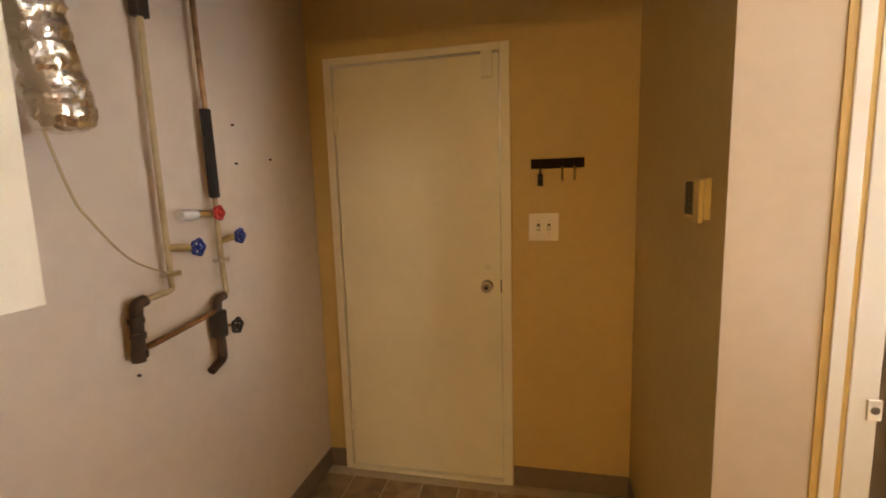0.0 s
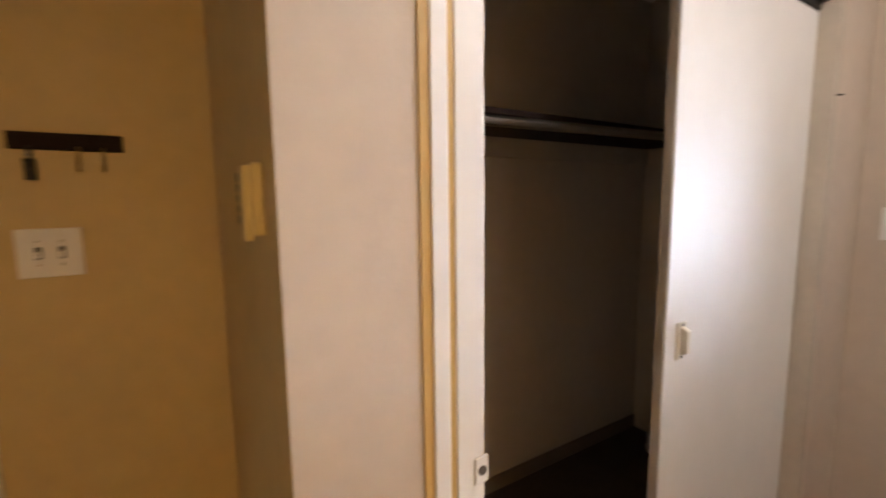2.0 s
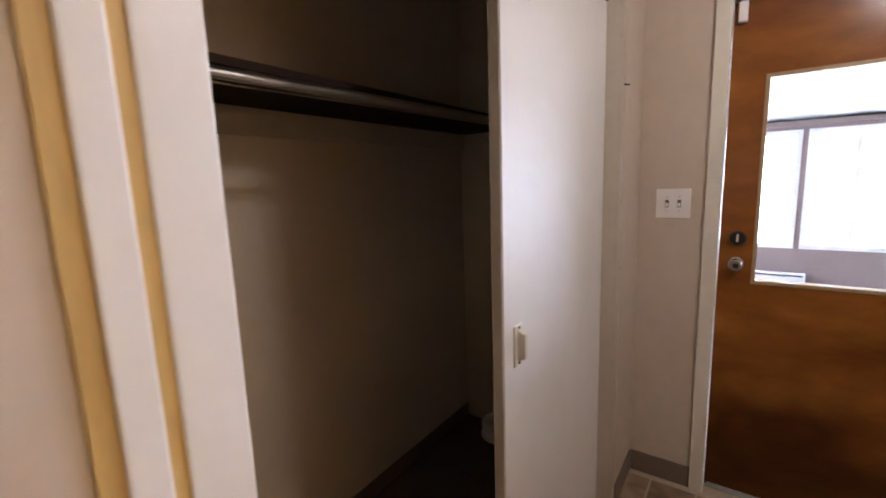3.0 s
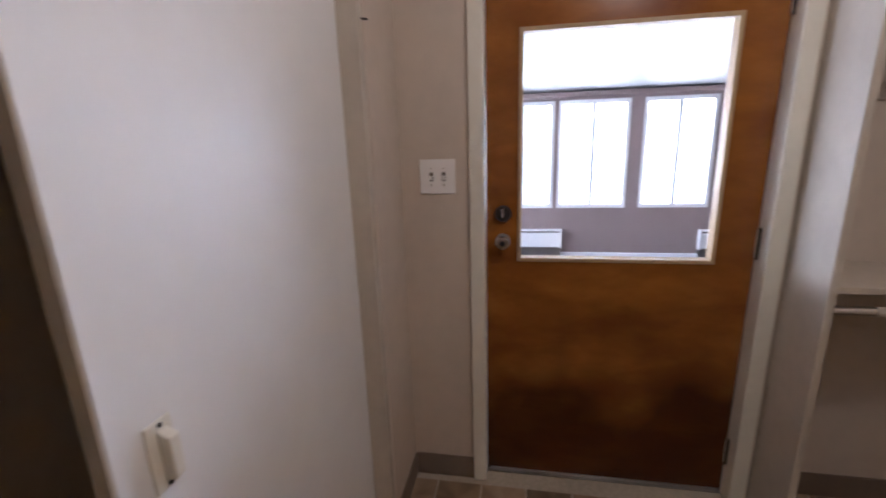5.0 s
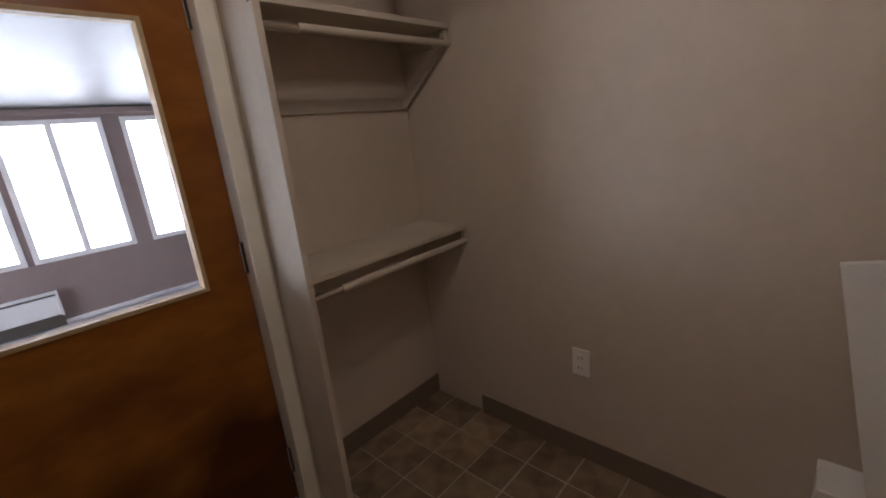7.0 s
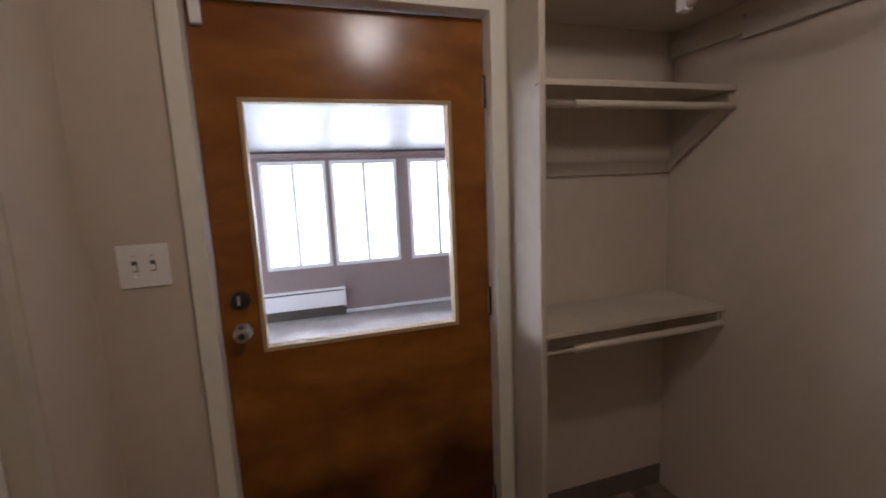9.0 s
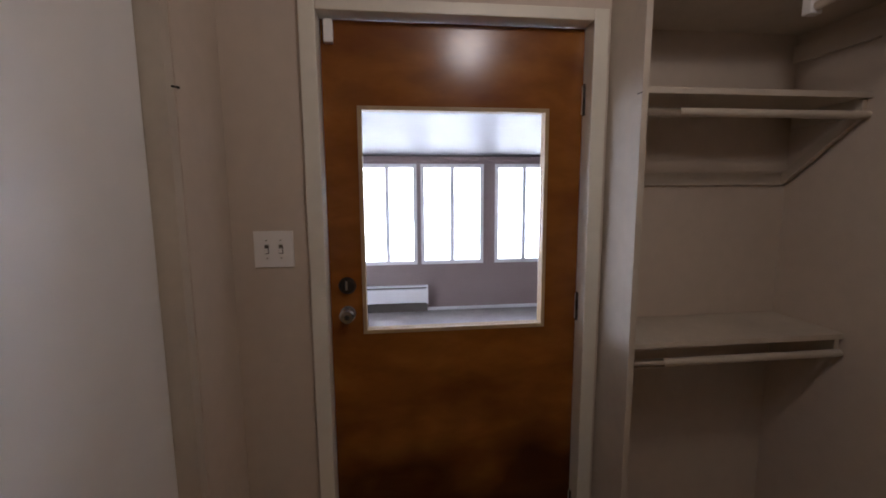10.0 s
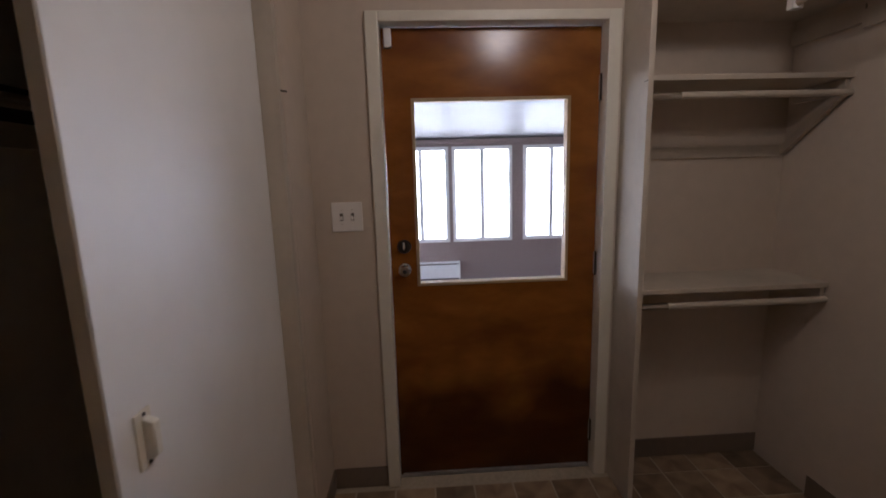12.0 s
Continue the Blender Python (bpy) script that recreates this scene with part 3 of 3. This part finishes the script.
ol = thing("wall_outlet", "white double wall outlet above the baseboard", "outlet")
part("plate", boxes((2.311, 2.381, YS, YS + .006, 0.392, 0.507), bevel=0.002), PLATE, ol)
for z in (0.427, 0.472):
    so = part("socket", boxes((2.329, 2.363, YS + .0055, YS + .009, z - .014, z + .014), bevel=0.002), PLATE, ol)
    for x in (2.339, 2.353):
        part("slit", boxes((x - .0015, x + .0015, YS + .0085, YS + .0096, z - .005, z + .006)), SLOT, so)

# ---- laundry wall: pipes, valves and duct ----
PX = XW + .04


def wheel(parent, c, mat, label, r=.034, axis="y"):
    """A round tap handle with five lobes, facing the room."""
    c = Vector(c)
    w = part("tap_handle", bmesh.new(), mat, parent, label, True)
    bm = bmesh.new()
    pts = [c + Vector((0, r * (1 + .12 * math.cos(5 * a)) * math.cos(a), r * (1 + .12 * math.cos(5 * a)) * math.sin(a))) for a in (2 * math.pi * k / 20 for k in range(21))]
    for a, b2 in zip(pts, pts[1:]):
        rod(bm, a, b2, .0055, seg=8)
    for k in range(5):
        a = 2 * math.pi * k / 5
        rod(bm, c, c + Vector((0, r * math.cos(a), r * math.sin(a))), .0045, seg=6)
    ball(bm, c, .010)
    me = mesh("tap_handle", bm, mat, True)
    w.data = me
    part("stem", rod(bmesh.new(), c + Vector((-.05, 0, 0)), c, .006), BRASS, w, smooth=True)
    return w


pp = thing("cold_water_pipe", "painted copper water pipe with a blue tap", "water pipe")
part("riser", sweep([(PX, 2.765, 2.49), (PX, 2.765, 1.9), (PX, 2.768, 1.5), (PX, 2.772, 1.17)], .009), CREAMPIPE, pp, smooth=True)
part("bend", sweep([(PX, 2.772, 1.17), (PX, 2.772, 1.15), (PX, 2.76, 1.143), (PX, 2.70, 1.137), (PX, 2.665, 1.133)], .009), CREAMPIPE, pp, smooth=True)
part("fitting", boxes((PX - .016, PX + .016, 2.745, 2.785, 1.94, 2.02), bevel=0.005), DARKM, pp, "dark pipe coupling")
part("drop", sweep([(PX, 2.675, 1.135), (PX, 2.65, 1.128), (PX, 2.643, 1.10), (PX, 2.640, 1.04), (PX, 2.636, 0.965)], .017, 12), OLDPIPE, pp, "dark old iron drop pipe", True)
for z in (1.085, 1.04, 0.985):
    part("collar", rod(bmesh.new(), (PX, 2.640, z - .008), (PX, 2.641, z + .008), .021), OLDPIPE, pp, smooth=True)
tp = part("tap_body", rod(bmesh.new(), (PX, 2.77, 1.275), (PX + .02, 2.84, 1.268), .012), BRASS, pp, "brass hose tap", True)
wheel(pp, (PX + .03, 2.858, 1.266), BLUE, "blue enamelled tap handle", .024)
part("clamp", boxes((PX - .014, PX + .014, 2.745, 2.80, 1.186, 1.202), bevel=0.003), METAL, pp, "steel pipe clamp")

hp = thing("hot_water_pipe", "copper water pipe with foam sleeve and red tap", "water pipe")
part("riser", sweep([(PX, 2.975, 2.49), (PX, 2.975, 2.0), (PX, 2.985, 1.70), (PX, 2.990, 1.42)], .009), COPPER, hp, smooth=True)
part("foam_sleeve", sweep([(PX, 2.983, 1.725), (PX, 2.987, 1.56), (PX, 2.990, 1.425)], .017, 12), BLACK, hp, "black foam sleeve", True)
part("tail", sweep([(PX, 2.990, 1.42), (PX, 2.992, 1.25), (PX, 3.0, 1.12), (PX, 3.002, 1.085), (PX, 2.985, 1.072)], .009), CREAMPIPE, hp, smooth=True)
part("drop", sweep([(PX, 2.99, 1.072), (PX, 2.965, 1.068), (PX, 2.953, 1.05), (PX, 2.953, 0.98), (PX, 2.957, 0.87), (PX, 2.95, 0.848), (PX, 2.925, 0.838), (PX, 2.895, 0.826)], .015, 12), OLDPIPE, hp, "dark old iron drop pipe", True)
part("valve_body", boxes((PX - .022, PX + .022, 2.93, 2.972, 0.93, 1.03), bevel=0.01), DARKM, hp, "dark valve body")
wheel(hp, (PX + .045, 2.985, 0.965), DARKM, "dark iron valve handle", .024)
part("hot_tap", rod(bmesh.new(), (PX, 2.985, 1.372), (PX + .02, 2.87, 1.372), .013), BRASS, hp, "brass hose tap", True)
part("hose_end", rod(bmesh.new(), (PX + .02, 2.87, 1.372), (PX + .025, 2.80, 1.372), .017), PLATE, hp, "pale hose coupling", True)
wheel(hp, (PX + .025, 2.972, 1.372), RED, "red enamelled tap handle", .021)
wheel(hp, (PX + .03, 3.062, 1.283), BLUE, "blue enamelled tap handle", .023)
part("side_tap", rod(bmesh.new(), (PX, 2.992, 1.27), (PX + .02, 3.055, 1.283), .011), BRASS, hp, smooth=True)
part("clamp", boxes((PX - .014, PX + .014, 2.965, 3.02, 1.196, 1.21), bevel=0.003), METAL, hp, "steel pipe clamp")
part("cross_pipe", sweep([(PX, 2.645, 1.005), (PX, 2.68, 1.0), (PX, 2.80, 1.012), (PX, 2.945, 1.028)], .009), COPPER, hp, "tarnished copper cross pipe", True)

for q in (pp, hp):
    q.location, q.scale = (0, 0.115, 0.1035), (1, 0.946, 0.938)

random.seed(4)
rip = [(0.92 + .004 * i) * (1 + .035 * math.sin(i * 1.9) + random.uniform(-.03, .03)) * (0.28, 0.62, 0.82, 0.93, 1.0)[min(48 - i, 4)] for i in range(49)]
duct = sweep([(-0.42, 2.345, ZC - .01), (-0.42, 2.35, 2.15), (-0.42, 2.36, 1.95), (-0.42, 2.378, 1.80), (-0.42, 2.392, 1.714), (-0.42, 2.408, 1.645), (-0.42, 2.418, 1.572)], .053, 36, lambda i: rip[i])
bmesh.ops.subdivide_edges(duct, edges=duct.edges[:], cuts=1, use_grid_fill=True)
fd = solid("dryer_duct", duct, FOIL, "crumpled silver foil dryer duct hanging from above", "duct", smooth=False)
random.seed(7)
for v in fd.data.vertices:
    k = noise.noise_vector(v.co * 55) + noise.noise_vector(v.co * 120) * 0.3
    v.co += Vector(k) * 0.0042
solid("duct_cord", sweep([(-0.42, 2.368, 1.60), (-0.43, 2.416, 1.456), (-0.44, 2.456, 1.396), (-0.47, 2.567, 1.293), (PX + .01, 2.725, 1.227)], .003, 8), CREAMPIPE, "thin pale cord tied to the pipe", "cord", smooth=True)
cab = thing("wall_cabinet", "cream painted wall cabinet on the laundry wall", "cabinet")
part("body", boxes((XW, -0.29, 1.25, 2.23, 1.282, 2.36), bevel=0.003), CREAM, cab)
part("door", boxes((-0.288, -0.27, 1.25, 1.737, 1.27, 2.36), bevel=0.003), CREAM, cab)
part("door", boxes((-0.288, -0.27, 1.747, 2.235, 1.27, 2.36), bevel=0.003), CREAM, cab)
for y, z in ((3.11, 1.70), (3.113, 1.563), (3.324, 1.592), (2.635, 0.957)):
    solid("nail", rod(bmesh.new(), (XW, y, z), (XW + .008, y, z), .004, seg=8), DARKM, "small dark nail in the wall", "nail", group="wall nails")
solid("nail", rod(bmesh.new(), (2.788, YC + .006, 1.735), (2.783, YC - .016, 1.73), .003, seg=8), DARKM, "small dark nail in the wall", "nail", group="wall nails")

solid("divider_scratch", boxes((2.884, 2.912, 1.4972, 1.4978, 1.766, 1.769)), DARKM, "short dark scratch on the upright board", "mark")

# ---- ceiling lamp ----
cl = thing("ceiling_lamp", "round opal glass ceiling lamp", "ceiling lamp")
part("base", rod(bmesh.new(), (1.97, 1.78, ZC - .02), (1.97, 1.78, ZC), .12, .13, 32), METAL, cl, smooth=True)
op = part("shade", ball(bmesh.new(), (1.97, 1.78, ZC - .02), .14, 1, 1, .55, 28, 14), OPAL, cl, "opal glass shade", True)
op.visible_shadow = False

# ---- low things by the south wall ----
solid("low_box", boxes((1.22, 1.63, YS + .001, 0.84, 0, 0.37), bevel=0.006), WHITE, "low white painted box against the wall", "box")
bm = boxes((-0.25, 0.0, -0.012, 0.012, 0.0, 1.0), bevel=0.004)
bd = solid("leaning_board", bm, WHITE, "white board leaning on the wall", "board")
bd.matrix_world = pose(1.46, 0.87, 0.004, 5.5, 11, 0)

# ---- vinyl tiles, laid last ----
TP = 0.183
tile_mesh = mesh("tile", boxes((-TP / 2 + .004, TP / 2 - .004, -TP / 2 + .004, TP / 2 - .004, -.004, 0), bevel=0.0012), TILE)
random.seed(11)


def tiled(x, y):
    room = XW < x < 3.10 and YS < y < YC
    nook = XW < x < NX and y < YN
    niche = x < 3.19 and y < 1.5 and y > YS
    return room or nook and y >= YC or niche


nx0, ny0 = 2.70 + TP / 2, 1.05 + TP / 2
for i in range(-19, 4):
    for j in range(-3, 16):
        x, y = nx0 + i * TP, ny0 + j * TP
        if tiled(x, y):
            t = new("tile", tile_mesh)
            t.parent = floor
            t.matrix_basis = pose(x, y, random.uniform(-.0004, .0004), 0, 0, 90 * random.randrange(4))
